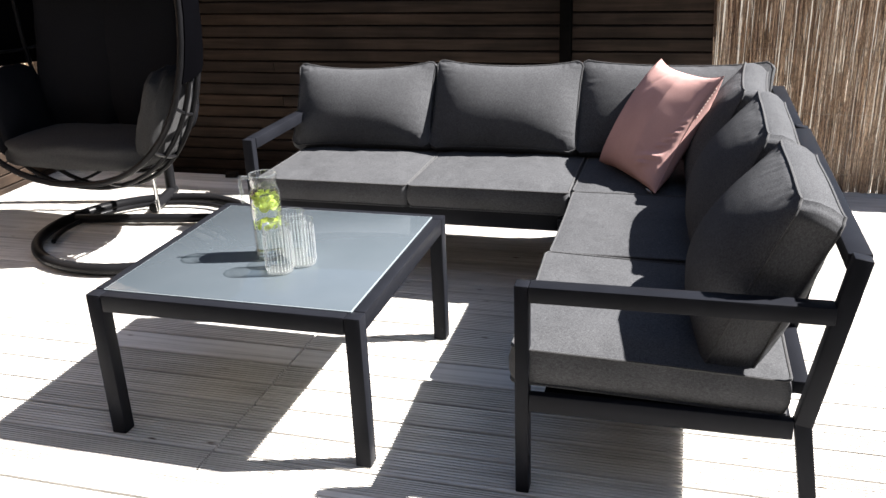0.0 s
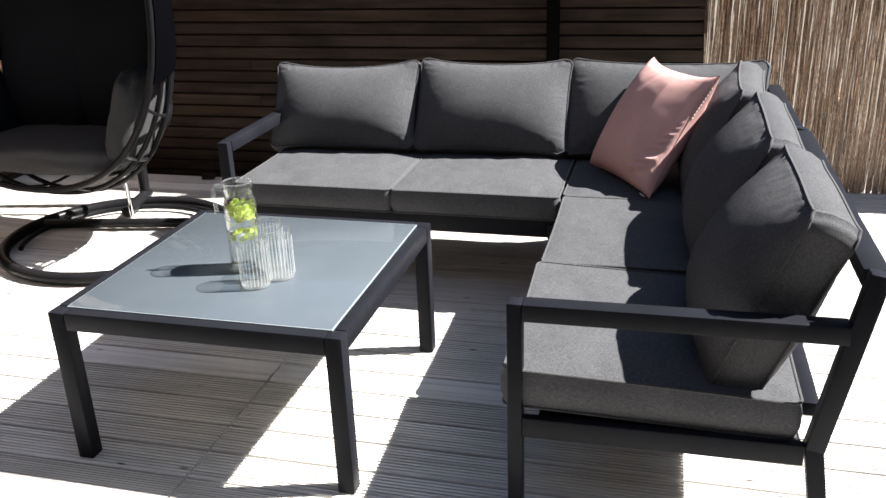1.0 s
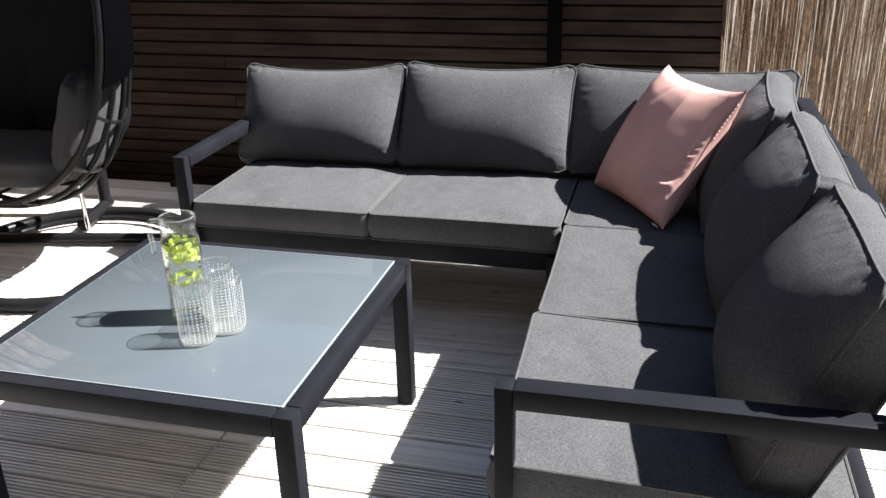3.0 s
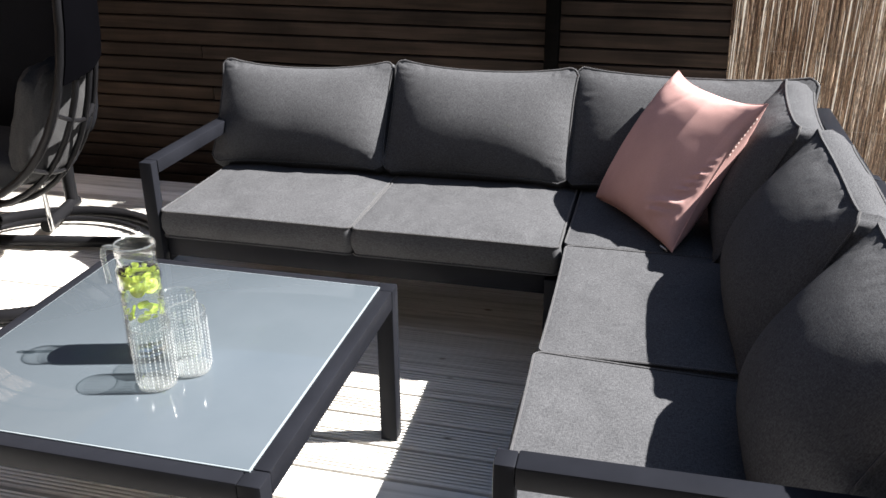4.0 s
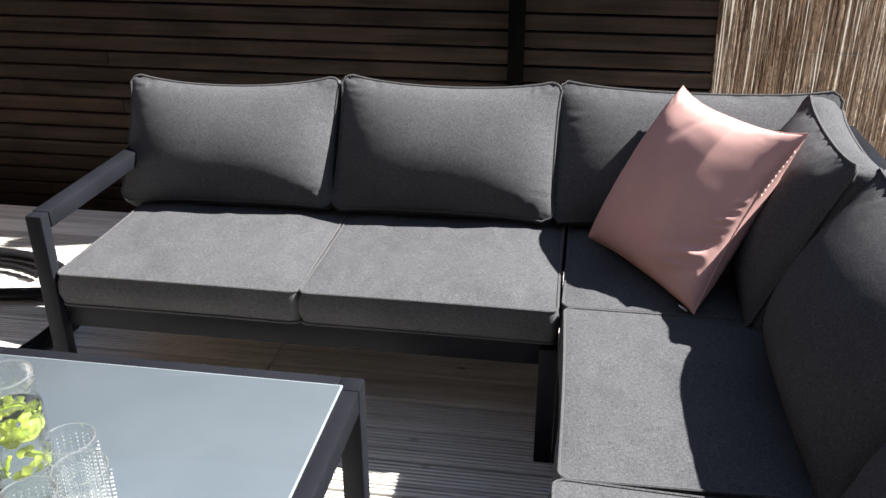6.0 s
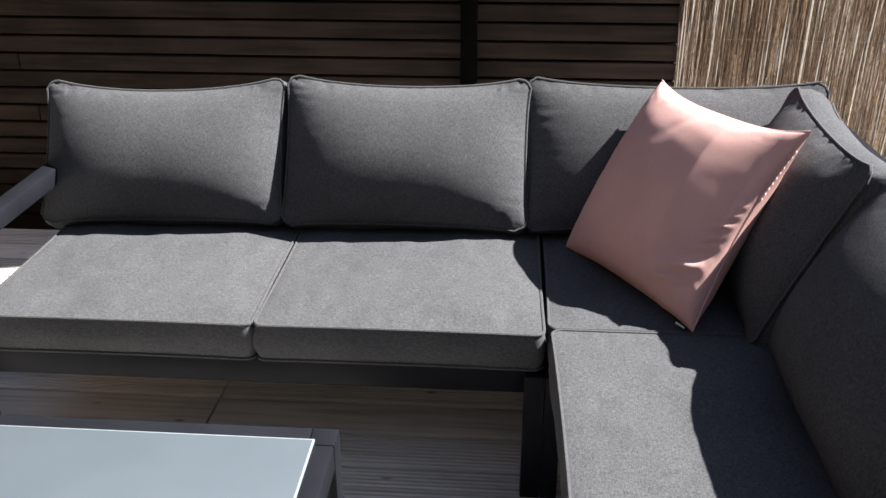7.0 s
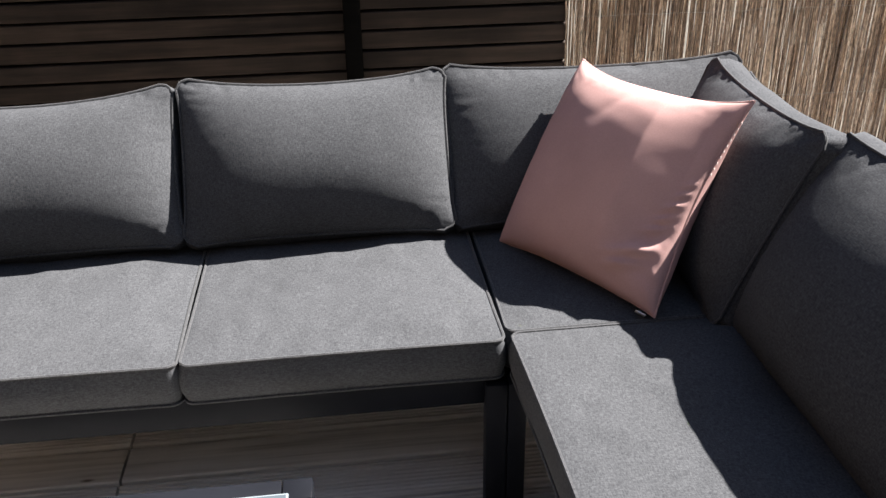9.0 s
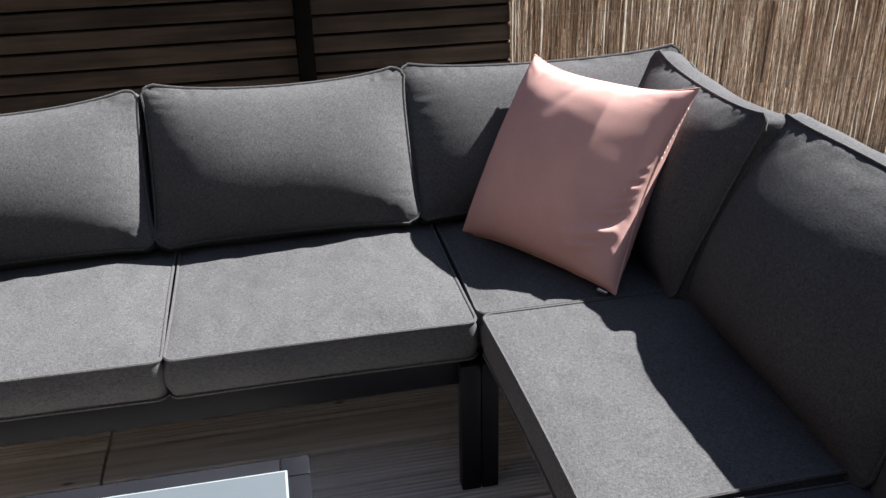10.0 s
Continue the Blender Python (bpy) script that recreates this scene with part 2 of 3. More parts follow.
def tube(points, r, closed=False, n=10, bm=None):
    bm = bm or bmesh.new()
    pts = [Vector(p) for p in points]
    k = len(pts)
    rings, up = [], None
    for i, p in enumerate(pts):
        a = pts[(i - 1) % k] if closed or i else p
        b = pts[(i + 1) % k] if closed or i < k - 1 else p
        ax = (b - a).normalized()
        if up is None:
            up = ax.orthogonal().normalized()
        up = (up - ax * up.dot(ax)).normalized()
        sd = ax.cross(up)
        rings.append([bm.verts.new(p + r * (math.cos(t) * up + math.sin(t) * sd)) for t in (2 * math.pi * j / n for j in range(n))])
    for i in range(k if closed else k - 1):
        ra, rb = rings[i], rings[(i + 1) % k]
        off = 0
        if closed and i == k - 1:
            off = min(range(n), key=lambda o: (ra[0].co - rb[o].co).length)
        for j in range(n):
            bm.faces.new((ra[j], ra[(j + 1) % n], rb[(j + 1 + off) % n], rb[(j + off) % n]))
    if not closed:
        bm.faces.new(rings[0])
        bm.faces.new(rings[-1])
    return bm


def lathe(profile, n=40):
    bm = bmesh.new()
    rings = []
    for r, z in profile:
        if r < 1e-6:
            rings.append([bm.verts.new((0, 0, z))])
        else:
            rings.append([bm.verts.new((r * math.cos(2 * math.pi * j / n), r * math.sin(2 * math.pi * j / n), z)) for j in range(n)])
    for a, b in zip(rings, rings[1:]):
        for j in range(n):
            k = (j + 1) % n
            if len(a) == 1 and len(b) == 1:
                continue
            if len(a) == 1:
                bm.faces.new((a[0], b[j], b[k]))
            elif len(b) == 1:
                bm.faces.new((a[j], a[k], b[0]))
            else:
                bm.faces.new((a[j], a[k], b[k], b[j]))
    return bm


def curve_points(points, steps=8, closed=False):
    """Catmull-Rom through the points."""
    pts = [Vector(p) for p in points]
    k = len(pts)
    out = []
    for i in range(k if closed else k - 1):
        p0 = pts[(i - 1) % k] if closed or i else pts[0]
        p1, p2 = pts[i], pts[(i + 1) % k]
        p3 = pts[(i + 2) % k] if closed or i < k - 2 else pts[-1]
        for s in range(steps):
            t = s / steps
            out.append(0.5 * ((2 * p1) + (p2 - p0) * t + (2 * p0 - 5 * p1 + 4 * p2 - p3) * t * t + (3 * p1 - p0 - 3 * p2 + p3) * t ** 3))
    if not closed:
        out.append(pts[-1])
    return out


def cushion(name, label, w, d, band, crown, under, m, group, seed, corner=0.024, bow=0.003, wrinkle=0.0025, ears=0.0, material_=None, pleat=0.0, dome=3.2, sag=0.0, puff=0.006, belly=0.10):
    """A boxed cushion: two crowned panels, a band between them and piping on both seams.
    Local x: width, y: depth, z: the crowned side."""
    ob = thing(name, label, "cushion", m, group)
    mat = material_ or FABRIC
    N = 54
    side = 4 * N

    def grid_uv(i, j):
        u, v = 2 * i / N - 1, 2 * j / N - 1
        return math.sin(u * math.pi / 2) * 0.35 + u * 0.65, math.sin(v * math.pi / 2) * 0.35 + v * 0.65

    def place(u, v):
        a, b = w / 2, d / 2
        x, y = u * a, v * b
        x -= math.copysign(bow * (1 - v * v) * abs(u) ** 3, u)
        y -= math.copysign(bow * (1 - u * u) * abs(v) ** 3, v)
        if v > 0:
            y -= sag * (1 - u * u) * v ** 4
        e = (abs(u) * abs(v)) ** 6
        x += math.copysign(ears * e, u)
        y += math.copysign(ears * e, v)
        cx, cy = max(0, abs(x) - (a - corner)), max(0, abs(y) - (b - corner))
        r = math.hypot(cx, cy)
        if cx > 0 and cy > 0 and r > corner:
            x = math.copysign(a - corner + cx * corner / r, x)
            y = math.copysign(b - corner + cy * corner / r, y)
        return x, y

    def height(u, v, top):
        c = crown if top else under
        w_ = v if dome > 3 else v + belly * (1 - v * v)
        f = (1 - abs(u) ** (dome if dome > 3 else 2.7)) * (1 - abs(w_) ** dome)
        f = max(f, 0) ** (0.62 if dome > 3 else 0.72)
        edge = 1 - max(abs(u), abs(v))
        n1 = noise.noise((u * 2.3 + seed * 7.1, v * 2.3, seed * 3.3 + (0 if top else 9)))
        n2 = noise.noise((u * 7 + seed, v * 7 - seed, 4.0))
        z = band / 2 + c * f + wrinkle * (n1 * (2.2 if dome > 3 else 0.4) + n2 * (1 if dome > 3 else 0.2)) * min(1, edge * 6)
        if pleat:
            run, across = (u, v) if abs(v) > abs(u) else (v, u)
            z -= pleat * (1.0 if abs(v) > abs(u) else 0.35) * abs(noise.noise((run * 13 + seed * 3, across * 2.5, 2.0 + seed))) * max(0, 1 - edge * 3.2) * min(1, edge * 14)
        return z if top else -z

    bm = bmesh.new()
    grids = []
    for top in (True, False):
        g = [[None] * (N + 1) for _ in range(N + 1)]
        for i in range(N + 1):
            for j in range(N + 1):
                u, v = grid_uv(i, j)
                x, y = place(u, v)
                g[i][j] = bm.verts.new((x, y, height(u, v, top)))
        for i in range(N):
            for j in range(N):
                bm.faces.new((g[i][j], g[i + 1][j], g[i + 1][j + 1], g[i][j + 1]))
        grids.append(g)

    def outline(g):
        return [g[i][0] for i in range(N)] + [g[N][j] for j in range(N)] + [g[N - i][N] for i in range(N)] + [g[0][N - j] for j in range(N)]

    top, bottom = outline(grids[0]), outline(grids[1])
    loops = [top]
    for s in (0.33, 0.67):
        ring = []
        for a, b in zip(top, bottom):
            p = a.co.lerp(b.co, s)
            out = Vector((p.x / w, p.y / d, 0)).normalized()
            p += out * (puff + 0.006 * noise.noise((p.x * 9 + seed, p.y * 9, s)))
            ring.append(bm.verts.new(p))
        loops.append(ring)
    loops.append(bottom)
    for a, b in zip(loops, loops[1:]):
        for k in range(side):
            bm.faces.new((a[k], a[(k + 1) % side], b[(k + 1) % side], b[k]))
    seams = [[v.co.copy() for v in top], [v.co.copy() for v in bottom]]
    part("cover", bm, mat, ob)
    for seam in seams:
        pts = [p + Vector((p.x / w, p.y / d, 0)).normalized() * 0.002 for p in seam]
        part("piping", tube(pts, 0.0032, True, 6), PIPING, ob)
    return ob


# ---- ground and deck ----
bm = bmesh.new()
vs = [bm.verts.new((x, y, -0.32)) for x, y in ((-900, -900), (900, -900), (900, 900), (-900, 900))]
bm.faces.new(vs)
ground = part("ground", bm, SOIL)
tagged(ground, "dry dark soil under and around the deck", "ground", kind="structure")

PITCH, GAP, FIRST = 0.1185, 0.0105, 1.877


def deck_board(length, grooves):
    """A decking board along x from 0, its top at z = 0, with milled grooves."""
    wdt = PITCH - GAP
    prof = [(0, -0.027), (0, -0.003), (0.003, 0)]
    if grooves:
        step = (wdt - 0.012) / grooves
        for k in range(grooves):
            y = 0.006 + k * step
            prof += [(y + 0.24 * step, 0), (y + 0.33 * step, -0.0075), (y + 0.67 * step, -0.0075), (y + 0.76 * step, 0)]
    prof += [(wdt - 0.003, 0), (wdt, -0.003), (wdt, -0.027)]
    verts = [(0, y, z) for y, z in prof] + [(length, y, z) for y, z in prof]
    n = len(prof)
    faces = [(k, k + 1, n + k + 1, n + k) for k in range(n - 1)] + [(n - 1, 0, n, 2 * n - 1), tuple(range(n)), tuple(range(2 * n - 1, n - 1, -1))]
    me = bpy.data.meshes.new("deck_board")
    me.from_pydata(verts, [], faces)
    me.update()
    me.materials.append(DECK)
    return me


deck = thing("deck", "weathered pale grooved timber deck boards", "deck", kind="structure")
board_meshes = {}


def lay(x0, x1, row, grooves, shift=0.0, cut=1.0):
    key = (round(x1 - x0, 3), grooves)
    if key not in board_meshes:
        board_meshes[key] = deck_board(x1 - x0 - 0.006, grooves)
    ob = new("deck_board", board_meshes[key])
    ob.parent = deck
    ob.matrix_basis = pose(x0, FIRST + row * PITCH + shift, 0.0012 * noise.noise((row * 3.7, x0, 1.0))) @ Matrix.Diagonal((1, cut, 1, 1))


for row in range(-5, 23):
    y = FIRST + row * PITCH
    grooves = 0 if row % 7 == 5 else 8
    ends = [-3.428, -1.165, 2.4, 4.8] if row >= 0 else [-3.428, 0.35, 2.9, 4.8]
    if row > 20:
        ends = [-0.2, 2.4, 4.8]
    for a, b in zip(ends, ends[1:]):
        if row == 0:
            lay(a, b, row, grooves, 0.032, 0.71)
        else:
            lay(a, b, row, grooves, 0.022 if row < 0 else 0.0)
part("joint_batten", box(-3.425, 4.79, FIRST + 0.0145, FIRST + 0.0315, -0.025, -0.005, 0), DECK, deck, "pale batten between the two deck fields")
for k in range(9):
    x = -3.40 + k * 1.0
    joist = part("joist", box(x, x + 0.045, FIRST - 5 * PITCH + 0.03, 4.34, -0.30, -0.031, 0), SLAT, deck)
part("edge_board", box(-3.428, 4.8, FIRST - 5 * PITCH - 0.004, FIRST - 5 * PITCH + 0.018, -0.16, -0.004, 0.003), DECK, deck)

# ---- unseen dark walls, added behind the camera and around to block low sky ----
south_block = part("sky_block_south", box(-6.0, 7.0, -2.05, -1.80, -0.31, 5.4, 0.01), SKY_BLOCK)
tagged(south_block, "plain dark wall out of view, added to block southern sky", "wall", kind="structure")

# Added out of view: keeps western sky off the west-facing cushions
west_block = part("wall_west", box(-3.85, -3.60, -1.79, 5.0, -0.31, 3.9, 0.01), SLAT)
tagged(west_block, "plain dark wall beyond the side fence, added to block western sky", "wall", kind="structure")

# Added out of view: hides bright eastern horizon sky, lower than the sun
east = part("sky_block_east", box(5.0, 5.25, -1.79, 5.0, -0.31, 3.9, 0.01), SKY_BLOCK)
tagged(east, "plain dark wall beyond the deck, added to block eastern sky", "wall", kind="structure")

# ---- fence behind the sofa ----
FENCE_Y, FENCE_TOP, SLAT_P = 4.54, 1.97, 0.0612
fence = thing("fence_back", "dark brown stained horizontal slat fence", "fence", kind="structure")


def slat_mesh(length, h=SLAT_P - 0.007, t=0.02):
    bm = box(0, length, 0, t, 0, h, 0.003, seg=1)
    me = bpy.data.meshes.new("slat")
    bm.to_mesh(me)
    bm.free()
    me.materials.append(SLAT)
    return me


slat_meshes = {}
rng = random.Random(4)
for k in range(37):
    z = -0.2725 + k * SLAT_P
    joint = rng.uniform(-2.9, -1.1)
    ends = [-3.43, joint, -0.605, 0.078] if rng.random() < 0.3 else [-3.43, -0.605, 0.078]
    for a, b in zip(ends, ends[1:]):
        ln = round(b - a - 0.002, 3)
        ob = new("slat", slat_meshes.setdefault(ln, slat_mesh(ln)))
        ob.parent = fence
        ob.matrix_basis = pose(a, FENCE_Y + rng.uniform(-0.002, 0.002), z)
# Black sheet added behind the slats so the lower gaps stay dark
gap_sheet = part("backing_board", box(-3.43, 0.075, FENCE_Y + 0.028, FENCE_Y + 0.04, -0.3, 1.60, 0), POST, fence)
for x in (-3.42, -2.2, -0.05):
    part("rail_post", box(x - 0.03, x + 0.03, FENCE_Y + 0.042, FENCE_Y + 0.10, -0.32, 1.9, 0.003), SLAT, fence)
post = part("fence_post", box(-0.63, -0.578, FENCE_Y - 0.075, FENCE_Y - 0.005, -0.32, 2.0, 0.004), POST)
tagged(post, "black painted square timber fence post", "post")

# ---- left fence ----
fence_left = thing("fence_left", "dark brown horizontal slat fence along the deck side", "fence", kind="structure")
for k in range(37):
    ob = new("slat", slat_meshes.setdefault(5.6, slat_mesh(5.6)))
    ob.parent = fence_left
    ob.matrix_basis = pose(-3.432, -1.1, -0.2725 + k * SLAT_P, 0, 0, 90)


# ---- reed screens ----
def reeds(name, width, height, seed, m, label, step=0.0050):
    r = random.Random(seed)
    ob = thing(name, label, "reed screen", m)
    bm = bmesh.new()
    for layer, y0 in ((0, 0.0), (1, 0.010)):
        x = 0.0
        while x < width:
            rad = r.uniform(0.0018, 0.0042)
            lean = r.gauss(0.0, 0.011)
            y = y0 + r.uniform(-0.011, 0.005)
            top = height + r.uniform(-0.06, 0.03)
            pts = []
            for s in range(13):
                f = s / 12
                pts.append((x + lean * f + r.uniform(-0.0016, 0.0016), y + r.uniform(-0.0025, 0.0025), f * top + 0.003))
            cuts = sorted(r.sample(range(1, 12), r.choice((2, 3, 4, 5))))
            for a, b in zip([0] + cuts, cuts + [12]):
                dx, dy = r.uniform(-0.0012, 0.0012), r.uniform(-0.002, 0.002)
                tube([(p[0] + dx, p[1] + dy, p[2]) for p in pts[a:b + 1]], rad * r.uniform(0.8, 1.15), False, 6, bm)
            x += step * r.uniform(0.75, 1.35)
    p = part("reeds", bm, REED, ob)
    tagged(p, kind="stuff")
    for z in (0.09, 0.37, 0.66, 0.93):
        if z < height:
            pts = [(width * k / 60, -0.012 + r.uniform(-0.001, 0.001), z + r.uniform(-0.003, 0.003)) for k in range(61)]
            part("wire", tube(pts, 0.0009, False, 5), WIRE, ob)
    return ob


reeds("reed_screen", 3.4, 1.08, 11, pose(0.082, 4.535, 0.0), "tan dried reed screen standing on the deck edge")
reeds("reed_screen", 2.6, 1.5, 12, pose(-3.405, 1.85, 0.50, 0, 0, 90), "tan dried reed screen hung on the side fence")

# ---- sofa frames ----
W = 0.040


def sofa_frame(name, label, length, m, arm_at_start, legs=True, arm=True):
    """A seat frame. Local x runs along the seat, y from the seat's front to its back."""
    ob = thing(name, label, "sofa frame", m)
    D = 0.585
    a0 = W + 0.003 if arm and arm_at_start else 0.0
    a1 = length - W - 0.060 if arm and not arm_at_start else length
    part("front_rail", box(a0, a1, 0.005, 0.005 + W, 0.252 if arm_at_start else 0.272, 0.3185), FRAME, ob)
    part("rear_rail", box(a0, a1, D + 0.005, D + 0.04, 0.262 if arm_at_start else 0.285, 0.305 if arm_at_start else 0.317), FRAME, ob)
    for x in (0.001, length - W - 0.001):
        outer_end = (x < a0) or (x + W > a1 + 0.01)
        part("cross_rail", box(x + (0.018 if outer_end and not arm_at_start else 0.0), x + W, 0.0145 if outer_end else 0.048, D + 0.003, 0.226 if outer_end else 0.264, 0.274 if outer_end else 0.306), FRAME, ob)
    part("seat_panel", box(0.043, length - (0.043 if arm_at_start else 0.0235), 0.0465, D - 0.002, 0.300 if arm_at_start else 0.256, 0.3125 if arm_at_start else 0.268, 0.001), FRAME, ob)
    xs = (W / 2, length - W / 2)
    for i, x in enumerate(xs):
        part("back_upright", bar((x, D + 0.022, 0.262), (x, D + 0.094, 0.652), W - 0.002, 0.036, side=(1, 0, 0)), FRAME, ob)
        part("rear_leg", bar((x, D + 0.020, 0.272), (x, D + 0.062, 0.0), W - 0.004, 0.034, side=(1, 0, 0)), FRAME, ob)
        has_arm = arm and ((i == 0) == arm_at_start)
        top = 0.545 if has_arm else 0.3065
        if not has_arm and not legs:
            continue
        part("front_leg", box(x - W / 2, x + W / 2, -0.018, 0.014, 0.0, top), FRAME, ob)
        if has_arm:
            part("armrest", box(x - W / 2 - 0.002, x + W / 2 + 0.002, 0.0145, D + 0.056, 0.506, 0.5455), FRAME, ob)
    part("top_rail", bar((W, D + 0.092, 0.632), (length - W, D + 0.092, 0.632), 0.036, 0.048), FRAME, ob)
    for f in ((0.33, 0.66) if length > 0.9 else (0.5,)):
        x = length * f
        part("back_slat", bar((x, D + 0.026, 0.306), (x, D + 0.086, 0.61), 0.03, 0.012, side=(1, 0, 0)), FRAME, ob)
    return ob


sofa_frame("sofa_frame", "anthracite aluminium two-seat sofa frame with one armrest", 1.208, pose(-1.592, 3.118, 0), True)
RIGHT = pose(-0.372, 3.118, 0, 0, 0, 1.0)
sofa_frame("sofa_frame", "anthracite aluminium two-seat sofa frame with one armrest", 1.121, RIGHT @ pose(0.018, 0.0, 0, 0, 0, -90), False, False)
corner = thing("corner_frame", "anthracite aluminium corner seat frame", "sofa frame", pose(-0.382, 3.122, 0))
for nm, b in (
    ("front_leg", box(0.0, 0.035, -0.022, 0.012, 0, 0.3065)),
    ("side_rail", box(0.0, 0.035, 0.037, 0.60, 0.264, 0.306)),
    ("front_rail", box(0.037, 0.62, 0.0, 0.035, 0.264, 0.306)),
    ("rear_rail", box(0.0, 0.655, 0.602, 0.64, 0.262, 0.305)),
    ("side_rail", box(0.622, 0.656, 0.0, 0.60, 0.262, 0.305)),
    ("seat_panel", box(0.037, 0.60, 0.037, 0.58, 0.290, 0.3025, 0.001)),
    ("rear_leg", box(0.62, 0.655, 0.642, 0.676, 0, 0.28)),
    ("back_upright", bar((0.02, 0.622, 0.28), (0.02, 0.664, 0.62), 0.036, 0.036)),
    ("top_rail", bar((0.0, 0.675, 0.630), (0.60, 0.675, 0.630), 0.036, 0.044)),
    ("side_top_rail", bar((0.689, -0.004, 0.632), (0.678, 0.62, 0.632), 0.036, 0.048)),
    ("back_upright", bar((0.655, 0.52, 0.28), (0.688, 0.53, 0.62), 0.036, 0.034)),
):
    part(nm, b, FRAME, corner)

# ---- seat cushions ----
SEAT = "dark grey melange fabric seat cushion with piped edges"
BACK = "dark grey melange fabric back cushion, plump with piped seams"
zs = 0.3595


def seat_cushion(w, d, band, m, seed):
    return cushion("seat_cushion", SEAT, w, d, band, 0.009, 0.004, m, "seat cushions", seed, 0.022, 0.004, 0.0025, pleat=0.006, puff=0.010)


seat_cushion(0.580, 0.596, 0.079, pose(-1.258, 3.404, zs), 1)
seat_cushion(0.572, 0.596, 0.079, pose(-0.676, 3.404, zs), 2)
seat_cushion(0.598, 0.582, 0.079, pose(-0.080, 3.430, zs - 0.003), 3)
seat_cushion(0.596, 0.561, 0.079, RIGHT @ pose(0.296, -0.2675, zs - 0.002), 4)
seat_cushion(0.604, 0.545, 0.089, RIGHT @ pose(0.290, -0.829, zs - 0.0225, 2.2, 2.2), 5)


# ---- back cushions ----
def back_pose(x, y, z, yaw, lean, roll=0.0):
    """Local x along the seat, local y up the cushion, local z to its front; the place is that of its middle."""
    return pose(x, y, z, 0, 0, yaw) @ pose(0, 0, 0, 90 - lean, 0, 0) @ pose(0, 0, 0, 0, 0, roll)


def back_cushion(w, h, crown, m, seed, band=0.085, under=0.03, **extra):
    return cushion("back_cushion", BACK, w, h, band, crown, under, m, "back cushions", seed, 0.018, 0.005, 0.0022, 0.012, pleat=0.016, dome=2.0, **extra)


back_cushion(0.585, 0.343, 0.078, back_pose(-1.305, 3.6511, 0.5540, 0, 30.5, 1.4), 11, sag=0.022, puff=0.012)
back_cushion(0.575, 0.353, 0.078, back_pose(-0.712, 3.6531, 0.5628, 0, 30.5), 12, sag=0.017, puff=0.012)
back_cushion(0.690, 0.353, 0.066, back_pose(-0.078, 3.6611, 0.5628, 0, 30.5), 13, sag=0.010, puff=0.012)
back_cushion(0.53, 0.385, 0.075, back_pose(0.122, 3.36, 0.560, -92, 23), 14, belly=0.17, sag=0.010, puff=0.016)
back_cushion(0.575, 0.390, 0.090, back_pose(0.148, 2.832, 0.554, -90, 23), 15, belly=0.17, band=0.085, under=0.015, sag=-0.012, puff=0.016)
back_cushion(0.505, 0.420, 0.104, back_pose(0.178, 2.315, 0.529, -89, 23), 16, belly=0.17, band=0.094, under=0.055, sag=-0.012, puff=0.012)


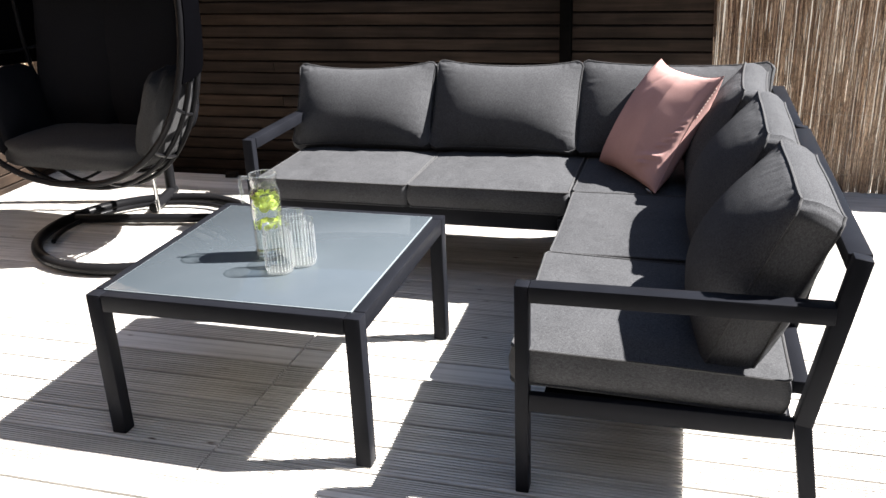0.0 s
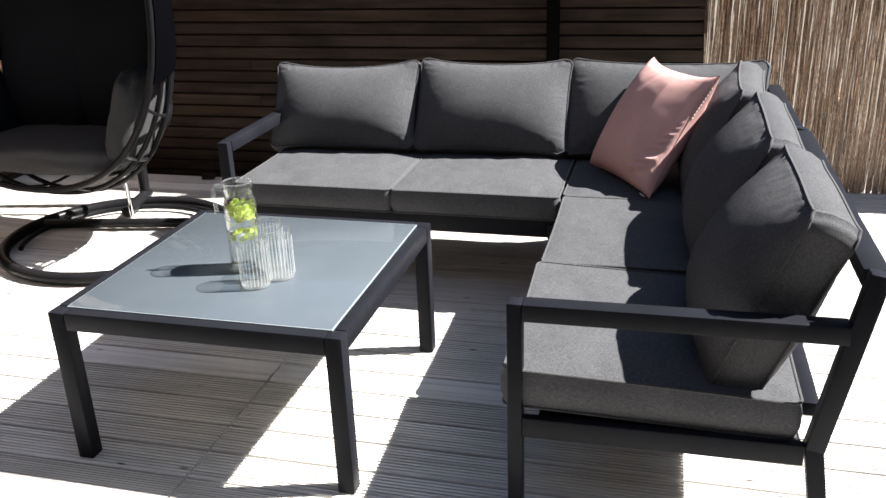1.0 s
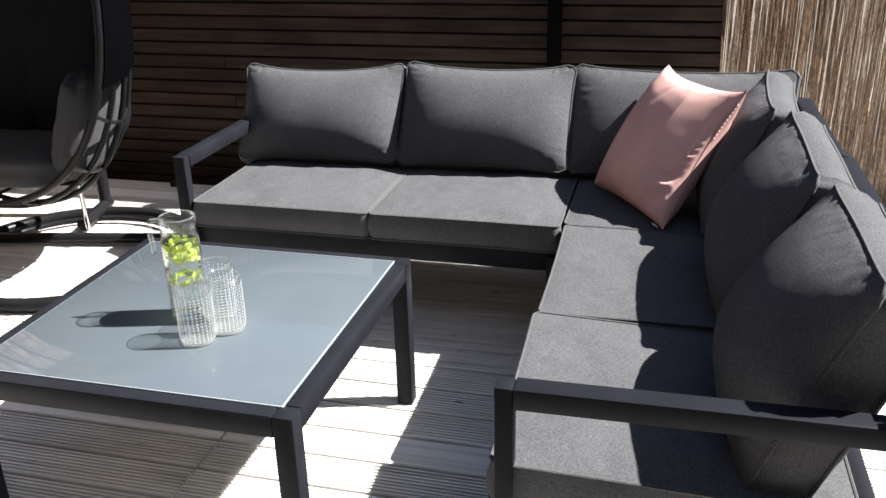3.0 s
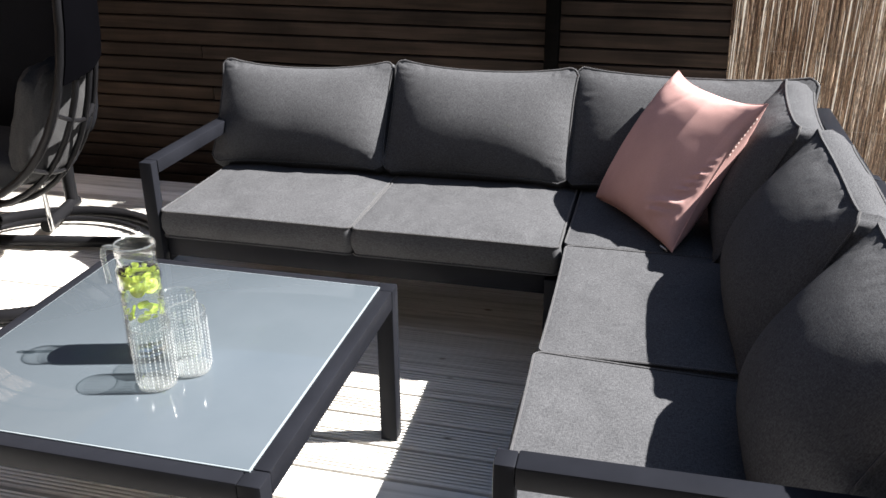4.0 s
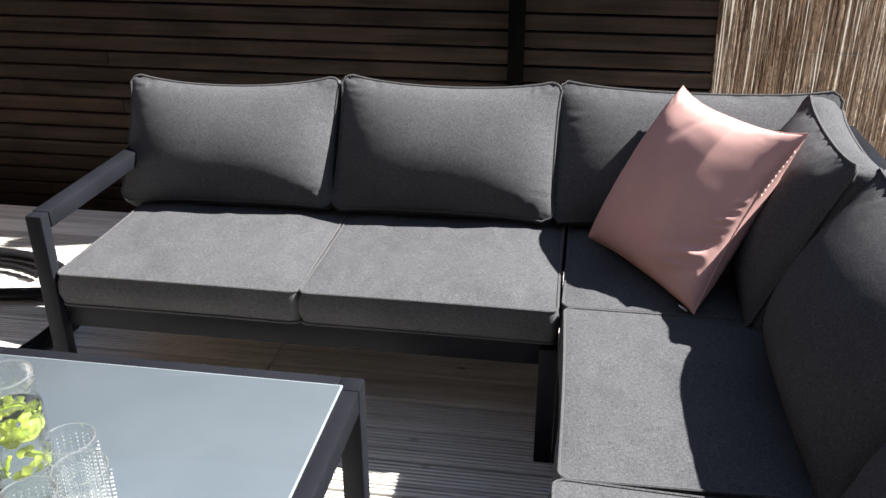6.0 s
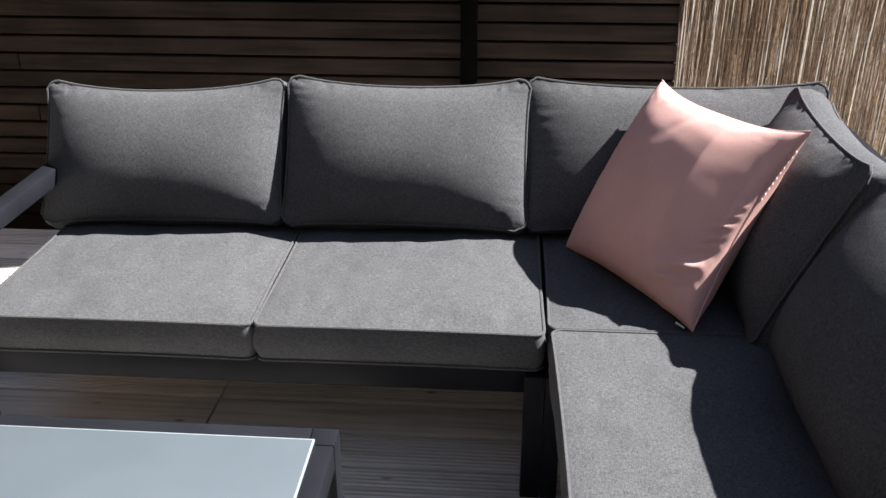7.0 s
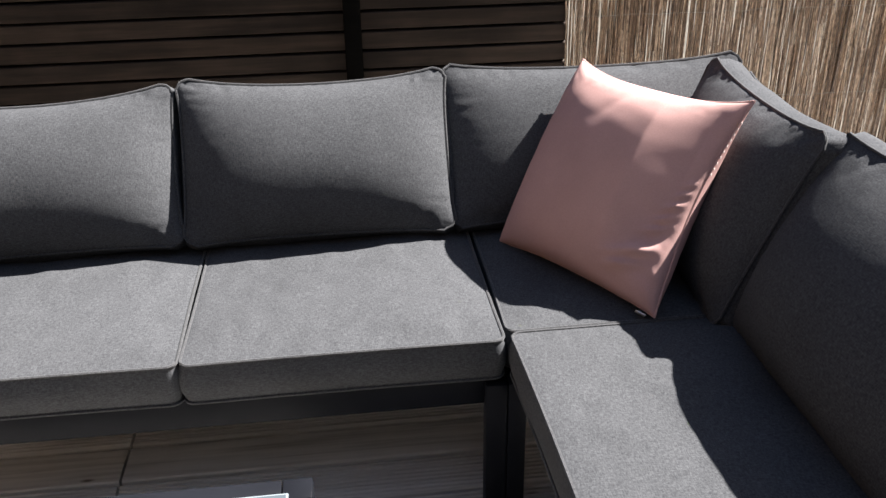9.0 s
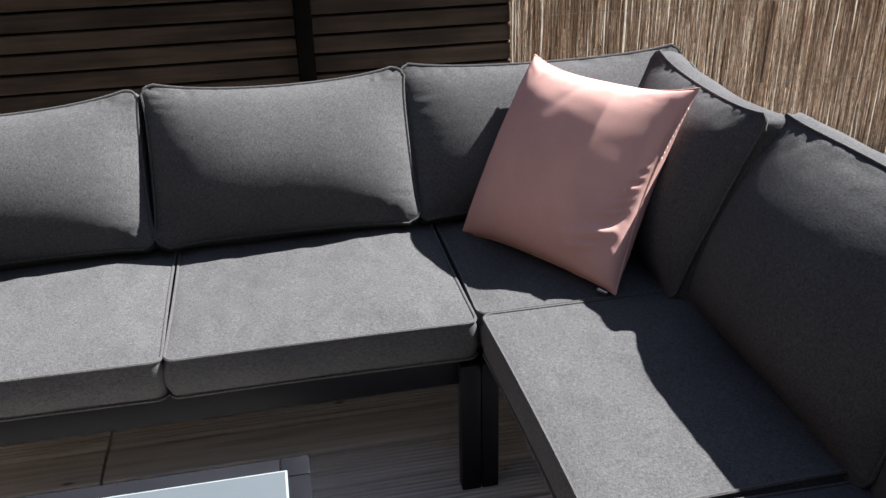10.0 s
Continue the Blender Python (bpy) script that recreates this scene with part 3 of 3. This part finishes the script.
# ---- pink cushion ----
def throw_pillow(corners, thick, seed):
    a, b, c, d = (Vector(p) for p in corners)
    mid = (a + b + c + d) / 4
    ex, ey = ((b - a) + (c - d)).normalized(), None
    ey = ((d - a) + (c - b)).normalized()
    nz = ex.cross(ey).normalized()
    ob = thing("throw_pillow", "dusty pink square cotton pillow standing on one corner", "pillow", Matrix.Translation(mid))
    N = 112
    tucks = ((0.87, -0.16, 0.030), (0.83, -0.05, 0.032), (0.78, 0.07, 0.036), (0.73, 0.20, 0.036), (0.69, 0.31, 0.034), (0.58, 0.56, 0.062), (0.53, 0.71, 0.050))
    bm = bmesh.new()
    sheets = []
    edge = []
    for sgn in (1, -1):
        g = []
        for i in range(N + 1):
            row = []
            for j in range(N + 1):
                u, v = 2 * i / N - 1, 2 * j / N - 1
                s, t = (u + 1) / 2, (v + 1) / 2
                p = a.lerp(b, s).lerp(d.lerp(c, s), t) - mid
                p -= ex * ((0.028 if u > 0 else 0.006) * (1 - v * v) * abs(u) ** 4 * (1 if u > 0 else -1))
                p -= ey * ((0.028 if v < 0 else 0.018) * (1 - abs(u) ** 3) * abs(v) ** 3 * (1 if v > 0 else -1))
                p -= (ex + ey) * 0.018 * max(0, u + v - 1.55)
                f = max(0, (1 - u * u) * (1 - v * v)) ** 0.44
                rim = 1 - max(abs(u), abs(v))
                w = noise.noise((u * 2.1 + seed, v * 2.1, sgn * 3.0)) * 0.001 + noise.noise((u * 3.2 + seed, v * 5.5, sgn * 2.0)) * 0.0009
                flat = 1.0
                if sgn < 0:
                    flat = 1 - 0.55 * max(0, min(1, (u - 0.35) / 0.45)) * max(0, min(1, (0.95 - v) / 0.7))
                    for cu, cv, cr in tucks:
                        w += 0.24 * cr * math.exp(-(((u - cu - 0.06 + (v - cv) * 0.6) / (2.4 * cr)) ** 2 + ((v - cv + (u - cu) * 0.35) / cr) ** 2))
                    side = max(0, min(1, (v + 0.2) * 1.5)) * max(0, u - 0.1)
                    w += 0.006 * side * noise.noise((u * 2.0 + v * 1.5, v * 7.0 - u * 2.5, 1.7))
                w += 0.005 * abs(noise.noise((u * 6, v * 6 + seed, 1.0))) * max(0, 1 - rim * 4)
                w -= 0.002 * max(0, noise.noise((u * 2.5 + v * 5 + seed, v * 2 - u * 4, 3.3 * sgn))) ** 1.5 * min(1, rim * 4) * max(0, min(1, v * 2 + 0.4))
                along = (v + 0.9) / 0.5
                off = u + 0.03 + 0.25 * along
                dip = 0.002 * math.exp(-((off - 0.03) / 0.075) ** 2) * math.exp(-((along - 0.35) / 0.5) ** 2)
                row.append(bm.verts.new(p + nz * sgn * (thick * f * flat + (w - dip) * min(1, rim * 7))))
            g.append(row)
        for i in range(N):
            for j in range(N):
                bm.faces.new((g[i][j], g[i + 1][j], g[i + 1][j + 1], g[i][j + 1]))
        sheets.append(g)
    g = sheets[0]
    loop = [g[i][0] for i in range(N)] + [g[N][j] for j in range(N)] + [g[N - i][N] for i in range(N)] + [g[0][N - j] for j in range(N)]
    edge = [v.co.copy() for v in loop]
    bmesh.ops.remove_doubles(bm, verts=bm.verts, dist=0.0002)
    part("cover", bm, PINK, ob)
    part("seam", tube(edge, 0.0022, True, 6), PINK, ob)
    tag = box(-0.010, 0.010, -0.001, 0.001, -0.012, 0.012, 0.0004)
    part("label_tag", tag, TAG, ob, "small white sewn label", Matrix.Translation(c.lerp(d, 0.10) - mid - ey * 0.012 + Vector((-0.004, -0.012, -0.004))) @ pose(0, 0, 0, 50, 20, -30))
    # paler dots along the zip side: sunlight on its gathers, put into the colour
    zipper = bmesh.new()
    for k in range(N + 9, N + 40):
        if k % 3 == 0:
            p = edge[k]
            tube([p + nz * 0.002 - ex * 0.003, p + ex * 0.002 + nz * 0.004], 0.003, False, 6, zipper)
    part("zip_glints", zipper, SUNLIT_PINK, ob, "pale dots for sunlight on the zip edge")
    return ob


throw_pillow(((-0.126, 3.628, 0.764), (0.088, 3.248, 0.774), (-0.104, 3.122, 0.400), (-0.330, 3.500, 0.398)), 0.086, 3)

# ---- coffee table ----
TX0, TX1, TY0, TY1, TH = -1.488, -0.727, 2.010, 2.767, 0.42
table = thing("coffee_table", "low anthracite aluminium coffee table with grey glass top", "coffee table", pose(0, 0, 0))
L = 0.042
for x in (TX0, TX1 - L):
    for y in (TY0, TY1 - L):
        part("leg", box(x, x + L, y, y + L, 0.0, TH - 0.0005, 0.003), FRAME, table)
part("apron", box(TX0 + L + 0.001, TX1 - L - 0.001, TY0 + 0.001, TY0 + 0.036, TH - 0.048, TH), FRAME, table)
part("apron", box(TX0 + L + 0.001, TX1 - L - 0.001, TY1 - 0.036, TY1 - 0.001, TH - 0.048, TH), FRAME, table)
part("apron", box(TX0 + 0.001, TX0 + 0.036, TY0 + L + 0.001, TY1 - L - 0.001, TH - 0.048, TH), FRAME, table)
part("apron", box(TX1 - 0.036, TX1 - 0.001, TY0 + L + 0.001, TY1 - L - 0.001, TH - 0.048, TH), FRAME, table)
part("glass_edge", box(TX0 + 0.0325, TX1 - 0.0325, TY0 + 0.0325, TY1 - 0.0325, TH - 0.004, TH + 0.0028, 0.001), PALE_EDGE, table, "pale ground glass edge")
part("glass_top", box(TX0 + 0.0355, TX1 - 0.0355, TY0 + 0.0355, TY1 - 0.0355, TH - 0.003, TH + 0.0034, 0.0004), TABLE_GLASS, table, "grey tempered glass, glossy")
TOP = TH + 0.0034


# ---- jug ----
def jug(x, y):
    ob = thing("water_jug", "clear glass jug of water with lime slices and mint", "jug", pose(x, y, TOP))
    R = 0.042
    outer = [(0, 0), (R - 0.005, 0), (R - 0.001, 0.003), (R, 0.010), (R, 0.175), (R - 0.001, 0.190), (R - 0.006, 0.200), (R - 0.0065, 0.214), (R - 0.0035, 0.222), (R - 0.0035, 0.240)]
    inner = [(r - 0.0028, z) for r, z in reversed(outer[3:])]
    body = lathe(outer + [(R - 0.0045, 0.2415)] + inner + [(R - 0.009, 0.009), (0, 0.008)], 48)
    part("jug_body", body, GLASS, ob)
    part("neck_ring", lathe([(R - 0.0062, 0.2035), (R - 0.0040, 0.2045), (R - 0.0040, 0.2070), (R - 0.0062, 0.2080)], 48), GLASS, ob)
    part("rim", tube([((R - 0.005) * math.cos(k * math.pi / 24), (R - 0.005) * math.sin(k * math.pi / 24), 0.2412) for k in range(48)], 0.0016, True, 6), HANDLE, ob)
    hp = curve_points([(-R + 0.006, 0.0, 0.226), (-R - 0.008, -0.001, 0.228), (-R - 0.020, -0.003, 0.227), (-R - 0.0255, -0.004, 0.220), (-R - 0.0265, -0.005, 0.206), (-R - 0.025, -0.004, 0.178), (-R - 0.0235, -0.004, 0.152)], 7)
    part("handle", tube(hp, 0.0052, False, 12), HANDLE, ob, "clear glass handle open at the bottom")
    rw = R - 0.0034
    part("water", lathe([(0, 0.0095), (rw - 0.006, 0.0095), (rw, 0.014), (rw, 0.184), (rw - 0.001, 0.1855), (0, 0.1855)], 40), WATER, ob)
    r = random.Random(8)
    for k in range(5):
        z = r.uniform(0.146, 0.166) if k < 3 else r.uniform(0.096, 0.106)
        a = k * 2.4 + r.uniform(-0.3, 0.3)
        d = r.uniform(0.014, 0.019)
        m = pose(d * math.cos(a), d * math.sin(a), z, r.uniform(50, 90), r.uniform(-25, 25), math.degrees(a) + 90 + r.uniform(-30, 30))
        sl = part("lime_slice", lathe([(0, -0.0018), (0.0120, -0.0018), (0.0138, -0.0012), (0.0138, 0.0012), (0.0120, 0.0018), (0, 0.0018)], 20), LIME_FLESH, ob, "", m)
        part("rind", lathe([(0.0136, -0.0018), (0.0149, -0.0013), (0.0149, 0.0013), (0.0136, 0.0018)], 20), LIME_RIND, sl)
    for k in range(72):
        z = r.uniform(0.150, 0.180) if k < 52 else r.uniform(0.092, 0.106)
        a, d = r.uniform(0, 6.28), r.uniform(0.014, 0.033)
        bm = bmesh.new()
        ln, wd = r.uniform(0.013, 0.020), r.uniform(0.005, 0.008)
        vs = []
        for s in range(7):
            f = s / 6
            hw = wd * math.sin(math.pi * min(1, f * 0.96 + 0.02)) ** 0.8
            zz = 0.005 * math.sin(f * 3)
            vs.append([bm.verts.new((q * hw, ln * (f - 0.5), zz + abs(q) * 0.002)) for q in (-1, 0, 1)])
        for p, q in zip(vs, vs[1:]):
            for c in (0, 1):
                bm.faces.new((p[c], p[c + 1], q[c + 1], q[c]))
        part("mint_leaf", bm, MINT, ob, "", pose(d * math.cos(a), d * math.sin(a), z, r.uniform(50, 120), r.uniform(-50, 50), math.degrees(a) + 90))
    return ob


jug(-1.115, 2.340)


# ---- glasses ----
def tumbler():
    R, H = 0.0375, 0.128
    ob = thing("drinking_glass", "clear glass tumbler with beaded relief rows", "glass", group="tumblers on the table")
    bm = lathe([(0, 0), (R - 0.006, 0), (R - 0.002, 0.002), (R, 0.008), (R, H - 0.001), (R - 0.001, H), (R - 0.0022, H - 0.001), (R - 0.0026, 0.014), (R - 0.006, 0.010), (0, 0.009)], 40)
    part("glass_body", bm, GLASS, ob)
    part("rim", tube([((R - 0.0011) * math.cos(k * math.pi / 24), (R - 0.0011) * math.sin(k * math.pi / 24), H) for k in range(48)], 0.0011, True, 6), HANDLE, ob)
    part("base", lathe([(0, 0.0005), (R - 0.006, 0.0005), (R - 0.0015, 0.003), (R - 0.0015, 0.0085), (0, 0.0085)], 40), BASE_GLASS, ob, "thick glass base")
    beads = bmesh.new()
    for row in range(15):
        for k in range(26):
            a = 2 * math.pi * (k) / 26
            z = 0.014 + row * 0.0068
            c = Vector((R * math.cos(a), R * math.sin(a), z))
            out, tan = Vector((math.cos(a), math.sin(a), 0)), Vector((-math.sin(a), math.cos(a), 0))
            tip = beads.verts.new(c + out * 0.0014)
            ring = [beads.verts.new(c + out * 0.00015 + tan * 0.0013 * math.cos(t) + Vector((0, 0, 0.0021 * math.sin(t)))) for t in (0, 1.05, 2.1, 3.14, 4.19, 5.24)]
            for j in range(6):
                beads.faces.new((tip, ring[j], ring[(j + 1) % 6]))
    tagged(part("bead_relief", beads, RELIEF, ob), kind="stuff")
    return ob


g = tumbler()
g.matrix_basis = pose(-1.042, 2.243, TOP)
copy_thing(g, pose(-1.003, 2.304, TOP, 0, 0, 40))
copy_thing(g, pose(-1.053, 2.360, TOP, 0, 0, 80))


# ---- hanging egg chair ----
CX, CZ = -2.475, 0.93
chair = thing("hanging_chair", "black steel hanging egg chair on a round base with charcoal cushions", "garden chair", pose(0, 0, 0))


def rib(y, a, zb, zt=1.90, p=2.3, n=56):
    pts = []
    c, h = (zb + zt) / 2, (zt - zb) / 2
    for k in range(n):
        t = 2 * math.pi * k / n
        s, q = math.sin(t), math.cos(t)
        pts.append((CX + a * math.copysign(abs(s) ** (2 / p), s), y, c - h * math.copysign(abs(q) ** (2 / p), q)))
    return pts


RIBS = [(3.21, 0.632, 0.295), (3.33, 0.592, 0.245), (3.46, 0.538, 0.215), (3.62, 0.448, 0.235), (3.76, 0.315, 0.32)]
for k, (y, a, zb) in enumerate(RIBS):
    part("basket_rim" if k == 0 else "basket_rib", tube(rib(y, a, zb, 1.90 - 0.05 * k), 0.0135 if k == 0 else 0.0105, True, 10), CHAIR_STEEL, chair)
rings = [rib(y, a, zb, 1.90 - 0.05 * k) for k, (y, a, zb) in enumerate(RIBS)]
for j in (2, 6, 9, 12, 15, 18, 22, 28, 34, 38, 41, 44, 47, 50, 54):
    part("stringer", tube(curve_points([r_[j] for r_ in rings], 3), 0.007, False, 8), CHAIR_STEEL, chair)
# near-black sheet added over the upper basket; its colour holds the shade there
bm = bmesh.new()
lattice = []
for k, ring_ in enumerate(rings):
    lattice.append([bm.verts.new((CX + (p[0] - CX) * 1.02, p[1] + 0.004 * k, p[2] + (0.004 if p[2] > 1 else 0))) for p in ring_])
lattice.append([bm.verts.new((CX + (p[0] - CX) * 0.02, p[1] + 0.05, 1.0 + (p[2] - 1.0) * 0.1)) for p in rings[-1]])
for ra, rb in zip(lattice, lattice[1:]):
    for k in range(len(ra)):
        if ra in lattice[:2] and ra[k].co.x < CX:
            continue
        bm.faces.new((ra[k], ra[(k + 1) % len(ra)], rb[(k + 1) % len(rb)], rb[k]))
bmesh.ops.bisect_plane(bm, geom=list(bm.verts) + list(bm.edges) + list(bm.faces), plane_co=(0, 0, 0.725), plane_no=(0, 0, 1), clear_inner=True)
bmesh.ops.solidify(bm, geom=list(bm.faces), thickness=0.006)
part("shade_shell", bm, SHADE_BLACK, chair, "near-black sheet for the shade on the upper shell")
# base ring, feet and pole
RC = Vector((-2.29, 3.43, 0.028))
part("base_ring", tube([RC + Vector((0.467 * math.cos(t), 0.452 * math.sin(t), 0)) for t in (2 * math.pi * k / 64 for k in range(64))], 0.024, True, 12), CHAIR_STEEL, chair)
part("inner_arc", tube([RC + Vector((0.405 * math.cos(t), 0.39 * math.sin(t), -0.006)) for t in (radians(60 + 150 * k / 30) for k in range(31))], 0.011, False, 10), CHAIR_STEEL, chair)
part("cross_tube", tube([(-2.72, 3.50, 0.030), (-1.86, 3.66, 0.030)], 0.021, False, 12), CHAIR_STEEL, chair)
part("pole_socket", tube([(-2.47, 3.93, 0.05), (-2.41, 3.66, 0.045)], 0.025, False, 12), CHAIR_STEEL, chair)
part("pole", tube(curve_points([(-2.465, 3.90, 0.04), (-2.47, 3.92, 0.45), (-2.46, 3.96, 1.0), (-2.45, 3.96, 1.8), (-2.44, 3.88, 2.14), (-2.46, 3.65, 2.27), (-2.475, 3.48, 2.20)], 8), 0.025, False, 14), CHAIR_STEEL, chair)
part("brace", tube([(-2.375, 3.645, 0.04), (-2.36, 3.62, 0.235)], 0.009, False, 10), CHROME, chair, "polished steel brace")
part("hanger", tube([(-2.475, 3.48, 2.20), (-2.475, 3.46, 1.80)], 0.008, False, 8), CHAIR_STEEL, chair)


def pad(name, parent, centre, size, seed, m_rot=(0, 0, 0), tuft=0.0, cloth=None):
    bm = bmesh.new()
    bmesh.ops.create_cube(bm, size=2)
    bmesh.ops.subdivide_edges(bm, edges=list(bm.edges), cuts=13, use_grid_fill=True)
    for v in bm.verts:
        c = v.co
        q = Vector([math.copysign(abs(x) ** 1.0, x) for x in c])
        l = (abs(q.x) ** 4 + abs(q.y) ** 4 + abs(q.z) ** 4) ** 0.25
        q /= l
        n = noise.noise(Vector((q.x * 2 + seed, q.y * 2, q.z * 2))) * 0.07 + tuft * noise.noise(Vector((q.x * 6, q.y * 6 + seed, q.z * 6)))
        v.co = Vector((q.x * size[0] / 2, q.y * size[1] / 2, q.z * size[2] / 2)) * (1 + n)
    return part(name, bm, cloth or CHAIR_FABRIC, parent, "", pose(*centre, *m_rot))


pad("seat_pad", chair, (CX - 0.02, 3.425, 0.405), (0.72, 0.42, 0.14), 2.0)
# Back, head and left pads use the cloth with shade in its colour
pad("back_pad", chair, (CX - 0.16, 3.66, 0.82), (0.44, 0.15, 0.82), 5.0, (-9, 0, 0), 0.02, SHADED_PAD)
pad("back_pad", chair, (CX + 0.18, 3.66, 0.82), (0.42, 0.15, 0.82), 6.0, (-9, 0, 0), 0.02, SHADED_PAD)
pad("side_pad", chair, (CX + 0.375, 3.40, 0.560), (0.12, 0.28, 0.38), 7.0, (0, 17, 4), 0.05)
pad("side_pad", chair, (CX - 0.395, 3.44, 0.545), (0.13, 0.32, 0.38), 8.0, (0, -16, -6), 0.05, SHADED_PAD)
pad("head_pad", chair, (CX, 3.58, 1.16), (0.62, 0.14, 0.26), 9.0, (-6, 0, 0), 0.0, SHADED_PAD)


# ---- small block at the foot of the fence ----
# Kind unknown; the dark slat colour stands for the shade it lies in
offcut = part("timber_offcut", box(-0.032, 0.032, -0.018, 0.018, 0, 0.026, 0.003), SLAT, None, "", pose(-2.36, 4.315, 0.001, 0, 0, 8))
tagged(offcut, "small block at the fence foot, dark for the shade there", "offcut")
